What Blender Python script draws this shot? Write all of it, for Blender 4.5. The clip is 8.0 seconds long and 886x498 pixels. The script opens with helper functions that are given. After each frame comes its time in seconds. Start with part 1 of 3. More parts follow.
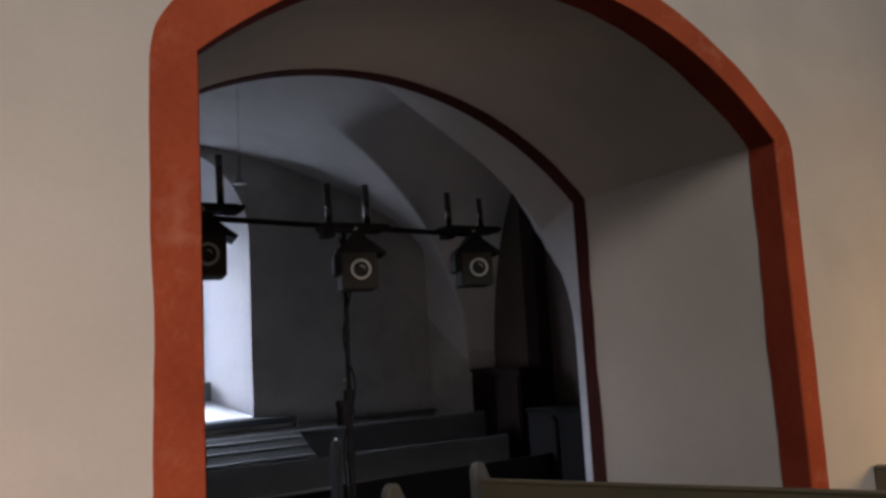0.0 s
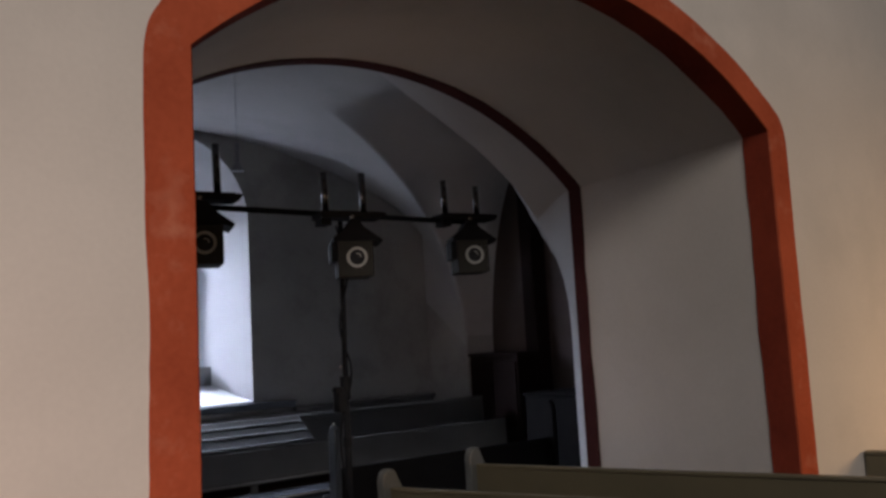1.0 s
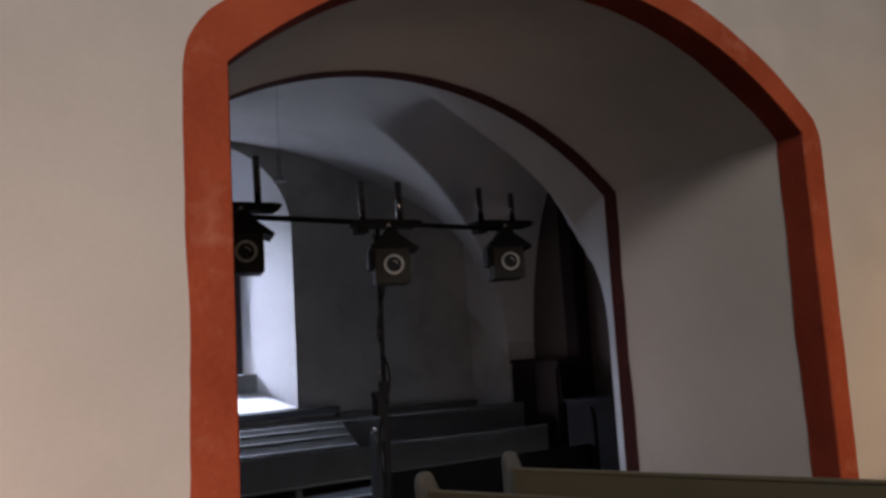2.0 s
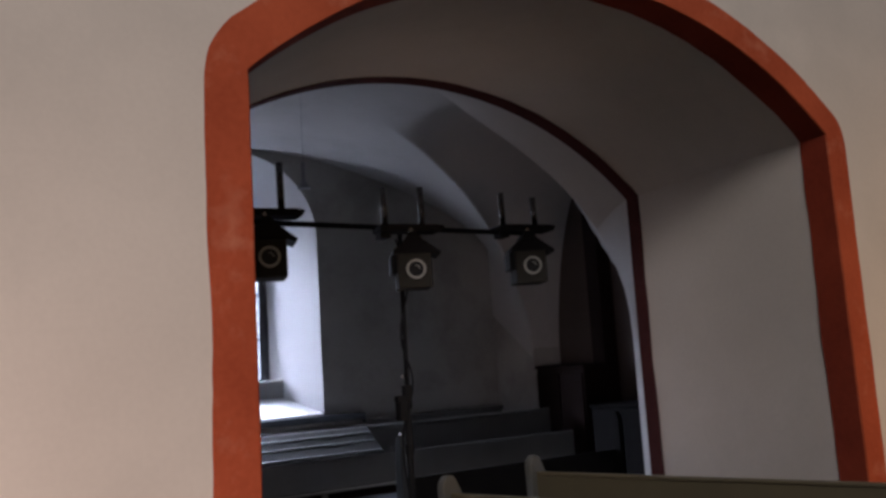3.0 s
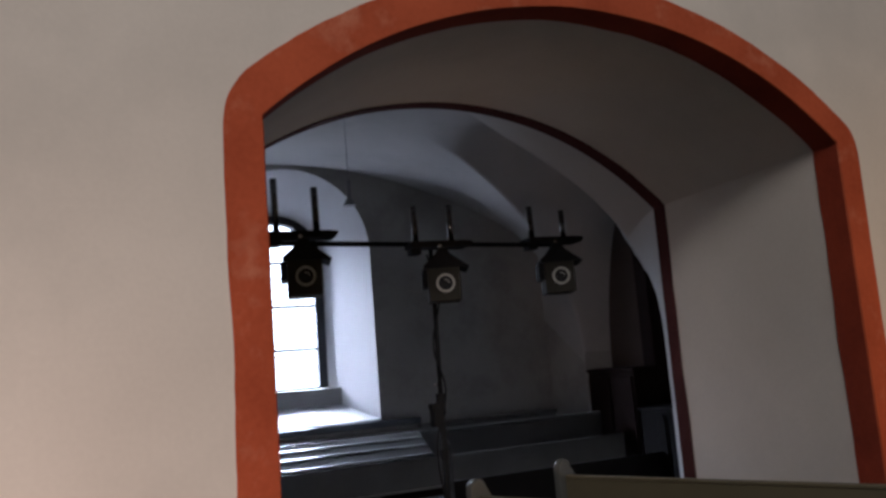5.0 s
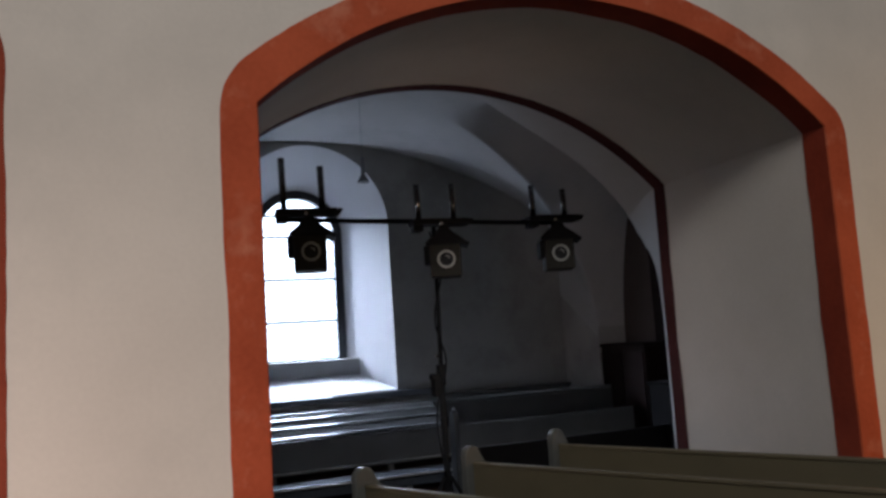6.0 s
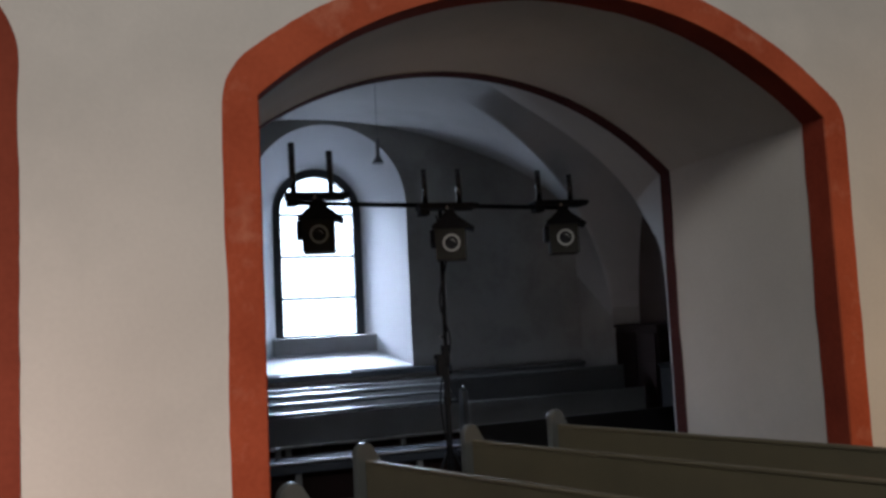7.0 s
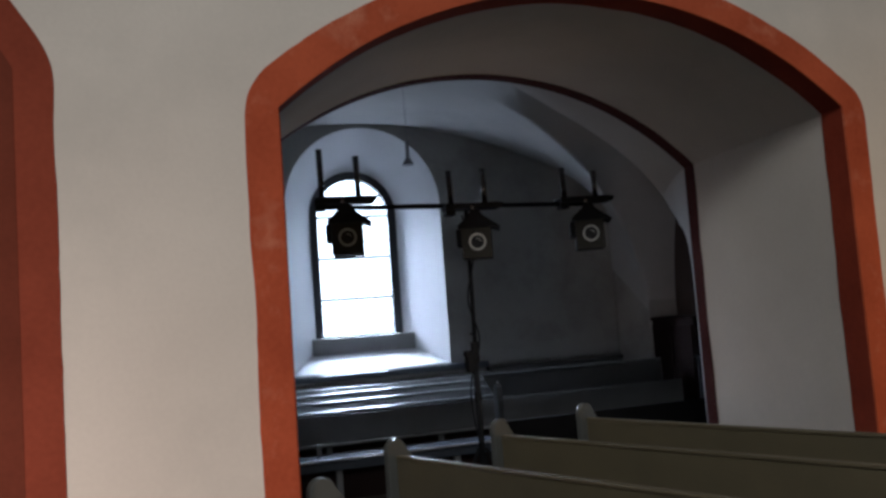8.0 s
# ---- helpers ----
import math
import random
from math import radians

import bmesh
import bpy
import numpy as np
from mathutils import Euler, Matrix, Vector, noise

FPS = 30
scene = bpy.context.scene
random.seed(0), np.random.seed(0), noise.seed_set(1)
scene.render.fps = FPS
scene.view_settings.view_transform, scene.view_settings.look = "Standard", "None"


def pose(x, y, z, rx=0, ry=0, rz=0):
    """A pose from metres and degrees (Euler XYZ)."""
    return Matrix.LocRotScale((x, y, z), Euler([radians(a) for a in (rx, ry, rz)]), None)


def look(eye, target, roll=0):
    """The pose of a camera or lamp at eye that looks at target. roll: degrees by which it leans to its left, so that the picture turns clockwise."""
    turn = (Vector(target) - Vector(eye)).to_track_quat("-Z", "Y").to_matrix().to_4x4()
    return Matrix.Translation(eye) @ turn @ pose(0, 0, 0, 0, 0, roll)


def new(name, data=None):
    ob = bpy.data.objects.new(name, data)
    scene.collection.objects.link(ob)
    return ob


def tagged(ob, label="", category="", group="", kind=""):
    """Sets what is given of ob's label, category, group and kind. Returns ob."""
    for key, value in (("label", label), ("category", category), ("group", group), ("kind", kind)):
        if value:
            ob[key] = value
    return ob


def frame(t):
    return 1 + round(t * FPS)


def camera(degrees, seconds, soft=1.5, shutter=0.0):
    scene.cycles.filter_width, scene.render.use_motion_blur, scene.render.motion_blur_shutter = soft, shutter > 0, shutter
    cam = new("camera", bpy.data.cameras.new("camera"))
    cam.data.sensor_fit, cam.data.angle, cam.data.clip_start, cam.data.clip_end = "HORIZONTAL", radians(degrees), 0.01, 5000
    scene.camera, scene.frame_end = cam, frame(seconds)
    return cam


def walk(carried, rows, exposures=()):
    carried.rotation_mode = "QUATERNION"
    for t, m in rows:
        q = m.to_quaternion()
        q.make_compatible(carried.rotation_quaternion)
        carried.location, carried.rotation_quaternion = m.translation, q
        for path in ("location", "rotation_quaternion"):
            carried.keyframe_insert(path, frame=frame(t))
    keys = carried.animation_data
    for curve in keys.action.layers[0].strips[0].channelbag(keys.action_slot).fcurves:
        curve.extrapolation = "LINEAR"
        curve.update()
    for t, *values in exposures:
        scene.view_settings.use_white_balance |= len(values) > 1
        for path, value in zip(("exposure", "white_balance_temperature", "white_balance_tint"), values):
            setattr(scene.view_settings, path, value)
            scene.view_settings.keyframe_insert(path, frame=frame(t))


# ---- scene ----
cam = camera(56.05, 8.0, soft=3.0)
PATH = [
    (0, (-0.882, -2.595, 1.679), (0.26, -0.973, 1.93), -3.18),
    (0.5, (-0.908, -2.673, 1.656), (0.227, -1.045, 1.904), -3.56),
    (1, (-0.878, -2.65, 1.702), (0.263, -1.021, 1.913), -3.15),
    (1.5, (-0.879, -2.693, 1.679), (0.211, -1.034, 1.92), -2.97),
    (1.7, (-0.872, -2.729, 1.679), (0.199, -1.057, 1.919), -3.12),
    (2.8, (-0.876, -2.769, 1.685), (0.127, -1.057, 1.933), -3.58),
    (3, (-0.858, -2.783, 1.658), (0.136, -1.067, 1.916), -3.57),
    (3.5, (-0.826, -2.81, 1.664), (0.165, -1.092, 1.918), -4.1),
    (4, (-0.823, -2.945, 1.654), (0.096, -1.189, 1.921), -4.27),
    (4.5, (-0.804, -3.011, 1.671), (0.13, -1.26, 1.92), -4.62),
    (5, (-0.741, -3.16, 1.684), (0.101, -1.366, 1.959), -4.47),
    (5.2, (-0.707, -3.215, 1.719), (0.106, -1.401, 1.938), -3.58),
    (6.3, (-0.605, -3.496, 1.658), (0.138, -1.652, 1.873), -3.2),
    (6.5, (-0.58, -3.517, 1.693), (0.144, -1.663, 1.89), -2.51),
    (7, (-0.529, -3.642, 1.711), (0.171, -1.776, 1.869), -2.75),
    (7.5, (-0.471, -3.732, 1.717), (0.194, -1.851, 1.847), -3.28),
    (8, (-0.457, -3.803, 1.712), (0.144, -1.901, 1.869), -4.13),
]
walk(cam, [(t, look(eye, target, roll)) for t, eye, target, roll in PATH],
     ((0, 0.04, 6500, 11), (4, 0.08, 6350, 15), (5.2, 0.07, 6250, 10), (6.5, 0.06, 6080, 6), (8, 0.06, 5980, 4)))

# ---- light ----
world = bpy.data.worlds.new("sky")
scene.world = world
world.use_nodes = True
sky = world.node_tree.nodes.new("ShaderNodeTexSky")
sky.sky_type, sky.sun_disc, sky.sun_elevation, sky.sun_rotation = "NISHITA", False, radians(35), radians(200)
world.node_tree.nodes["Background"].inputs[1].default_value = 0.12
world.node_tree.links.new(sky.outputs[0], world.node_tree.nodes["Background"].inputs[0])


def area(name, eye, target, w, h, watts, colour, spread=180):
    data = bpy.data.lights.new(name, "AREA")
    data.shape, data.size, data.size_y, data.energy, data.color = "RECTANGLE", w, h, watts, colour
    data.spread = radians(spread)
    ob = new(name, data)
    ob.matrix_world = look(eye, target)
    return tagged(ob, kind="structure")


# overcast daylight: in the aisle window's opening and from the sky high above it
area("window_daylight", (1.765, 7.44, 2.6), (1.765, 0.0, 2.0), 1.1, 2.1, 35, (0.74, 0.80, 1.0))
area("sky_daylight", (-3.0, 9.3, 5.5), (-3.0, 7.0, 2.0), 14.0, 4.4, 32000, (0.72, 0.79, 1.0))
# unseen lamps added to light the nave: a high key and two warm fills
area("nave_key", (-1.3, -8.7, 8.3), (-1.0, 0, 2.0), 6.0, 1.8, 660, (1.0, 0.965, 0.955))
area("nave_warm_fill", (6.5, -4.0, 1.3), (4.6, -0.2, 0.9), 0.5, 0.5, 14, (1.0, 0.64, 0.33), 66)
area("nave_warm_fill", (-2.6, -3.6, 0.8), (-1.2, 0, 0.7), 0.5, 0.5, 15, (1.0, 0.77, 0.68), 70)


# ---- materials ----
def material(name, base, second, scale=3.0, grain=60.0, rough=0.8, metal=0.0, bump=0.3, mottle=0.5, spec=0.5, per_object=0.0):
    m = bpy.data.materials.new(name)
    m.use_nodes = True
    n, l = m.node_tree.nodes, m.node_tree.links
    b = n["Principled BSDF"]
    co = n.new("ShaderNodeTexCoord")
    big, fine = n.new("ShaderNodeTexNoise"), n.new("ShaderNodeTexNoise")
    big.inputs["Scale"].default_value, big.inputs["Detail"].default_value = scale, 6
    fine.inputs["Scale"].default_value, fine.inputs["Detail"].default_value = grain, 4
    l.new(co.outputs["Object"], big.inputs["Vector"])
    l.new(co.outputs["Object"], fine.inputs["Vector"])
    add = n.new("ShaderNodeMath")
    add.operation, add.inputs[1].default_value = "MULTIPLY_ADD", 0.35
    l.new(fine.outputs[0], add.inputs[0])
    l.new(big.outputs[0], add.inputs[2])
    ramp = n.new("ShaderNodeMapRange")
    ramp.inputs["From Min"].default_value, ramp.inputs["From Max"].default_value = 0.45, 0.9
    ramp.inputs["To Max"].default_value = mottle
    l.new(add.outputs[0], ramp.inputs[0])
    mix = n.new("ShaderNodeMix")
    mix.data_type = "RGBA"
    mix.inputs["A"].default_value, mix.inputs["B"].default_value = (*base, 1), (*second, 1)
    l.new(ramp.outputs[0], mix.inputs["Factor"])
    colour = mix.outputs["Result"]
    if per_object:
        info, hsv, span = n.new("ShaderNodeObjectInfo"), n.new("ShaderNodeHueSaturation"), n.new("ShaderNodeMapRange")
        span.inputs["To Min"].default_value, span.inputs["To Max"].default_value = 1 - per_object, 1 + per_object
        l.new(info.outputs["Random"], span.inputs[0])
        l.new(span.outputs[0], hsv.inputs["Value"])
        l.new(colour, hsv.inputs["Color"])
        colour = hsv.outputs[0]
    l.new(colour, b.inputs["Base Color"])
    b.inputs["Metallic"].default_value = metal
    b.inputs["Specular IOR Level"].default_value = spec
    r = n.new("ShaderNodeMapRange")
    r.inputs["To Min"].default_value, r.inputs["To Max"].default_value = rough - 0.08, min(1, rough + 0.08)
    l.new(fine.outputs[0], r.inputs[0])
    l.new(r.outputs[0], b.inputs["Roughness"])
    if bump:
        bp = n.new("ShaderNodeBump")
        bp.inputs["Strength"].default_value, bp.inputs["Distance"].default_value = bump, 0.01
        l.new(add.outputs[0], bp.inputs["Height"])
        l.new(bp.outputs[0], b.inputs["Normal"])
    return m


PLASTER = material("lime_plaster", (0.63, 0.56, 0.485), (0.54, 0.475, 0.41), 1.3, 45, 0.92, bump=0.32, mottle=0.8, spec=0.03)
# aisle plaster: niche copy brightened, wall copy dimmed, to carry the window's light contrast
NICHE_LIT = material("lit_niche_plaster", (0.80, 0.80, 0.81), (0.72, 0.72, 0.73), 1.6, 45, 0.92, bump=0.22, mottle=0.6, spec=0.03)
AISLE_DIM = material("dimmed_aisle_plaster", (0.41, 0.396, 0.373), (0.30, 0.29, 0.273), 1.0, 30, 0.92, bump=0.25, mottle=0.7, spec=0.03)
def worn(m, colour, scale, low, high):
    """Worn patches of another colour over a material."""
    n, l = m.node_tree.nodes, m.node_tree.links
    b = n["Principled BSDF"]
    old = b.inputs["Base Color"].links[0].from_socket
    tex, ramp, mix, co = n.new("ShaderNodeTexNoise"), n.new("ShaderNodeMapRange"), n.new("ShaderNodeMix"), n.new("ShaderNodeTexCoord")
    tex.inputs["Scale"].default_value, tex.inputs["Detail"].default_value, tex.inputs["Roughness"].default_value = scale, 5, 0.65
    ramp.inputs["From Min"].default_value, ramp.inputs["From Max"].default_value, ramp.inputs["To Max"].default_value = low, high, 0.75
    mix.data_type = "RGBA"
    mix.inputs["B"].default_value = (*colour, 1)
    l.new(co.outputs["Object"], tex.inputs["Vector"])
    l.new(tex.outputs[0], ramp.inputs[0])
    l.new(ramp.outputs[0], mix.inputs["Factor"])
    l.new(old, mix.inputs["A"])
    l.new(mix.outputs["Result"], b.inputs["Base Color"])
    return m


# left arch: band in a darker red, darkest in the stripe along its opening
DARK_RED = material("darkest_red", (0.155, 0.038, 0.022), (0.10, 0.025, 0.015), 2.2, 40, 0.88, bump=0.3, mottle=1.0, spec=0.04)
# splay copy of the aisle plaster, coloured lighter for the light it catches
SPLAY_LIT = material("lit_splay_plaster", (0.56, 0.547, 0.535), (0.45, 0.44, 0.43), 1.3, 40, 0.92, bump=0.25, mottle=0.8, spec=0.03)
DULL_RED = material("darker_red", (0.25, 0.055, 0.030), (0.17, 0.036, 0.020), 2.2, 40, 0.88, bump=0.3, mottle=1.0, spec=0.04)
OCHRE = material("red_ochre_paint", (0.44, 0.092, 0.04), (0.29, 0.055, 0.024), 2.2, 40, 0.88, bump=0.3, mottle=1.0, spec=0.04)
worn(OCHRE, (0.54, 0.20, 0.12), 4.0, 0.56, 0.76)
def rubbed(m, colour, places):
    """Places (x, z, radius) where the paint is rubbed pale, with ragged edges."""
    n, l = m.node_tree.nodes, m.node_tree.links
    b = n["Principled BSDF"]
    co, tex = n.new("ShaderNodeTexCoord"), n.new("ShaderNodeTexNoise")
    tex.inputs["Scale"].default_value, tex.inputs["Detail"].default_value = 9, 5
    l.new(co.outputs["Object"], tex.inputs["Vector"])
    for x, z, radius in places:
        away, less, ramp, mix = n.new("ShaderNodeVectorMath"), n.new("ShaderNodeMath"), n.new("ShaderNodeMapRange"), n.new("ShaderNodeMix")
        squash = n.new("ShaderNodeVectorMath")
        squash.operation = "MULTIPLY"
        squash.inputs[1].default_value = (1, 1, 0.45)
        l.new(co.outputs["Object"], squash.inputs[0])
        away.operation = "DISTANCE"
        away.inputs[1].default_value = (x, 0, z * 0.45)
        l.new(squash.outputs[0], away.inputs[0])
        less.operation, less.inputs[1].default_value = "MULTIPLY_ADD", radius * 5.0
        l.new(tex.outputs[0], less.inputs[0])
        l.new(away.outputs["Value"], less.inputs[2])
        ramp.inputs["From Min"].default_value, ramp.inputs["From Max"].default_value = radius * 3.2, radius * 1.9
        ramp.inputs["To Max"].default_value = 0.36
        l.new(less.outputs[0], ramp.inputs[0])
        mix.data_type = "RGBA"
        mix.inputs["B"].default_value = (*colour, 1)
        old = b.inputs["Base Color"].links[0].from_socket
        l.new(ramp.outputs[0], mix.inputs["Factor"])
        l.new(old, mix.inputs["A"])
        l.new(mix.outputs["Result"], b.inputs["Base Color"])
    return m


rubbed(OCHRE, (0.62, 0.27, 0.17), ((-0.08, 2.15, 0.085),))
# vault copy of the aisle plaster, its window light put into the colour
VAULT_LIT = material("lit_vault_plaster", (0.49, 0.478, 0.465), (0.40, 0.39, 0.38), 1.0, 30, 0.92, bump=0.25, mottle=0.7, spec=0.03)
worn(VAULT_LIT, (0.37, 0.355, 0.34), 1.1, 0.52, 0.75)
worn(AISLE_DIM, (0.25, 0.239, 0.222), 1.4, 0.50, 0.72)
# darker copy of the ochre: the reveal's shade is put into its colour
SHADED_OCHRE = material("shaded_red_ochre_paint", (0.30, 0.05, 0.024), (0.19, 0.03, 0.016), 2.2, 40, 0.88, bump=0.3, mottle=1.0, spec=0.04)
worn(PLASTER, (0.47, 0.425, 0.37), 0.8, 0.50, 0.78)
MAROON = material("dark_maroon_paint", (0.085, 0.024, 0.021), (0.05, 0.015, 0.014), 3.0, 40, 0.88, bump=0.3, mottle=1.0, spec=0.04)
STALL = material("charcoal_gloss_paint", (0.026, 0.027, 0.028), (0.018, 0.019, 0.02), 3.0, 70, 0.3, bump=0.06, mottle=0.7)
DARKWOOD = material("black_stained_wood", (0.008, 0.007, 0.007), (0.005, 0.005, 0.005), 6.0, 60, 0.75, bump=0.15, spec=0.06)
PEW = material("olive_grey_paint", (0.128, 0.103, 0.060), (0.086, 0.072, 0.045), 3.0, 90, 0.52, bump=0.1, mottle=0.6, per_object=0.06)
PEW_END = material("pale_grey_green_paint", (0.105, 0.104, 0.094), (0.078, 0.078, 0.071), 5.0, 90, 0.24, bump=0.06, mottle=0.6)
WAINSCOT = material("dark_grey_oil_paint", (0.11, 0.106, 0.10), (0.076, 0.074, 0.07), 2.5, 80, 0.5, bump=0.06, mottle=0.7)
BENCH = material("grey_gloss_paint", (0.215, 0.212, 0.205), (0.155, 0.152, 0.147), 2.5, 80, 0.22, bump=0.06, mottle=0.7)
REST = material("black_grey_gloss_paint", (0.16, 0.162, 0.16), (0.12, 0.122, 0.12), 2.5, 80, 0.26, bump=0.05, mottle=0.7)
EDGE_GLINT = material("pale_edge_glint", (0.45, 0.44, 0.42), (0.22, 0.217, 0.21), 5.0, 60, 0.35, bump=0.1, mottle=1.0)
DESK = material("dark_grey_desk_paint", (0.04, 0.04, 0.038), (0.028, 0.028, 0.027), 2.5, 80, 0.8, bump=0.08, mottle=0.8, spec=0.12)
SLATE = material("slate_blue_gloss_paint", (0.055, 0.063, 0.075), (0.04, 0.046, 0.056), 3.0, 70, 0.2, bump=0.06, mottle=0.7)
WOOD = material("dark_brown_wood", (0.016, 0.008, 0.007), (0.010, 0.006, 0.005), 6.0, 60, 0.75, bump=0.15, spec=0.1)
BLACK = material("black_powder_coat", (0.013, 0.013, 0.014), (0.009, 0.009, 0.010), 8, 120, 0.8, bump=0.05, spec=0.08)
HOUSING = material("dark_housing_enamel", (0.030, 0.028, 0.024), (0.021, 0.020, 0.018), 8, 120, 0.8, bump=0.05, spec=0.08)
TUBE = material("black_gloss_tube", (0.018, 0.018, 0.02), (0.012, 0.012, 0.013), 8, 90, 0.13, bump=0.0, spec=1.0)
STEEL = material("bright_steel", (0.75, 0.74, 0.72), (0.6, 0.6, 0.58), 8, 90, 0.25, metal=1.0, bump=0.02)
RING = material("pale_lens_ring", (0.32, 0.32, 0.29), (0.22, 0.22, 0.20), 9, 90, 0.35, bump=0.03)
LENS = material("dark_lens_glass", (0.02, 0.02, 0.022), (0.03, 0.03, 0.03), 20, 60, 0.12, bump=0.1)
LEAD = material("dark_lead_frame", (0.035, 0.035, 0.04), (0.025, 0.025, 0.03), 8, 60, 0.55, bump=0.1)
STONE = material("grey_stone_ledge", (0.30, 0.29, 0.28), (0.22, 0.21, 0.20), 5, 60, 0.8, bump=0.3)
FLOOR = material("dark_floor", (0.05, 0.034, 0.021), (0.034, 0.024, 0.015), 2, 40, 0.6, bump=0.25)
# one dark brown for the aisle's end wall and its infill
BROWN = material("dark_brown_end_wall", (0.105, 0.082, 0.074), (0.075, 0.058, 0.052), 1.4, 40, 0.9, bump=0.2, mottle=0.8, spec=0.03)
NAVE = material("dark_nave_shell", (0.10, 0.078, 0.056), (0.075, 0.058, 0.042), 1.0, 30, 0.9, bump=0.2)
CEIL = material("dark_ceiling_shell", (0.09, 0.068, 0.048), (0.065, 0.05, 0.036), 1, 30, 0.9, bump=0.2)
ENAMEL = material("grey_lamp_enamel", (0.22, 0.22, 0.23), (0.16, 0.16, 0.17), 9, 90, 0.4, bump=0.02)


def glass_material():
    m = bpy.data.materials.new("window_glass")
    m.use_nodes = True
    n, l = m.node_tree.nodes, m.node_tree.links
    out = n["Material Output"]
    clear, gloss, mix = n.new("ShaderNodeBsdfTransparent"), n.new("ShaderNodeBsdfGlossy"), n.new("ShaderNodeMixShader")
    mix.inputs[0].default_value = 0.05
    clear.inputs[0].default_value = (0.93, 0.96, 0.97, 1)
    gloss.inputs["Roughness"].default_value = 0.05
    noise_tex, bp = n.new("ShaderNodeTexNoise"), n.new("ShaderNodeBump")
    noise_tex.inputs["Scale"].default_value, bp.inputs["Strength"].default_value = 14, 0.2
    l.new(noise_tex.outputs[0], bp.inputs["Height"])
    l.new(bp.outputs[0], gloss.inputs["Normal"])
    l.new(clear.outputs[0], mix.inputs[1])
    l.new(gloss.outputs[0], mix.inputs[2])
    l.new(mix.outputs[0], out.inputs[0])
    return m


GLASS = glass_material()
OVERCAST = bpy.data.materials.new("overcast_sky")
OVERCAST.use_nodes = True
OVERCAST.node_tree.nodes["Principled BSDF"].inputs["Base Color"].default_value = (0, 0, 0, 1)
OVERCAST.node_tree.nodes["Principled BSDF"].inputs["Emission Color"].default_value = (0.80, 0.86, 1.0, 1)
OVERCAST.node_tree.nodes["Principled BSDF"].inputs["Emission Strength"].default_value = 4.5


# ---- mesh helpers ----
def mesh_object(name, bm, mat, smooth=False):
    bmesh.ops.recalc_face_normals(bm, faces=bm.faces)
    me = bpy.data.meshes.new(name)
    bm.to_mesh(me)
    bm.free()
    me.materials.append(mat)
    if smooth:
        me.polygons.foreach_set("use_smooth", [True] * len(me.polygons))
    return new(name, me)


def part(name, bm, mat, parent, label="", smooth=False):
    ob = mesh_object(name, bm, mat, smooth)
    ob.parent = parent
    return tagged(ob, label)


def thing(name, m, label, category, group="", kind=""):
    ob = new(name)
    ob.empty_display_size = 0.1
    ob.matrix_world = m
    return tagged(ob, label, category, group, kind)


def block(x0, x1, y0, y1, z0, z1, bevel=0.0, bm=None, m=None):
    own = bmesh.new()
    bmesh.ops.create_cube(own, size=1)
    for v in own.verts:
        v.co = Vector((x0 + (v.co.x + 0.5) * (x1 - x0), y0 + (v.co.y + 0.5) * (y1 - y0), z0 + (v.co.z + 0.5) * (z1 - z0)))
    if bevel:
        bmesh.ops.bevel(own, geom=own.edges[:], offset=bevel, segments=2, profile=0.5, affect="EDGES")
    return join(own, bm, m)


def join(own, bm=None, m=None):
    if m is not None:
        own.transform(m)
    if bm is None:
        return own
    data = bpy.data.meshes.new("join")
    own.to_mesh(data)
    own.free()
    bm.from_mesh(data)
    bpy.data.meshes.remove(data)
    return bm


def tube(a, b, r, r2=None, seg=16, bm=None):
    a, b = Vector(a), Vector(b)
    own = bmesh.new()
    bmesh.ops.create_cone(own, cap_ends=True, segments=seg, radius1=r, radius2=r if r2 is None else r2, depth=(b - a).length)
    turn = (b - a).to_track_quat("Z", "Y").to_matrix().to_4x4()
    return join(own, bm, Matrix.Translation((a + b) / 2) @ turn)


def prism(points, y0, y1, bevel=0.0, bm=None, m=None):
    """A solid with the outline points (x, z) between y0 and y1."""
    own = bmesh.new()
    f = own.faces.new([own.verts.new((x, y0, z)) for x, z in points])
    up = bmesh.ops.extrude_face_region(own, geom=[f])
    for v in up["geom"]:
        if isinstance(v, bmesh.types.BMVert):
            v.co.y = y1
    if bevel:
        rim = [e for e in own.edges if abs(e.verts[0].co.y - e.verts[1].co.y) < 1e-6]
        bmesh.ops.bevel(own, geom=rim, offset=bevel, segments=2, profile=0.5, affect="EDGES")
    return join(own, bm, m)


def loft(rings, closed=False, bm=None):
    """Faces between successive lists of 3D points of one length."""
    bm = bm or bmesh.new()
    vs = [[bm.verts.new(p) for p in r] for r in rings]
    for a, b in zip(vs, vs[1:]):
        n = len(a)
        for i in range(n if closed else n - 1):
            j = (i + 1) % n
            bm.faces.new((a[i], a[j], b[j], b[i]))
    return bm


# ---- the arcade wall ----
Y_RED, Y_BACK, Y_AISLE = 0.168, 1.605, 2.0
LUNE, LUNE_WIDE, LUNE_FOOT = 1.935, 2.4, 1.70
TOP = 5.2
# each arch: left and right jamb, then the circle (x, z, radius) of its head at the nave face, at the inner edge and round its painted band
ARCHES = (
    ((-4.42, -1.22), (-2.82, 2.0, 1.81), (-2.82, 2.0, 1.81), (-2.82, 2.0, 2.085), (-4.695, -0.945)),
    ((0.0, 3.215), (1.62, 0.945, 2.40), (1.57, 0.966, 2.383), (1.597, 0.906, 2.586), (-0.153, 3.364)),
)


def on_circle(circle, x):
    return circle[1] + math.sqrt(max(0.0, circle[2] ** 2 - (x - circle[0]) ** 2))


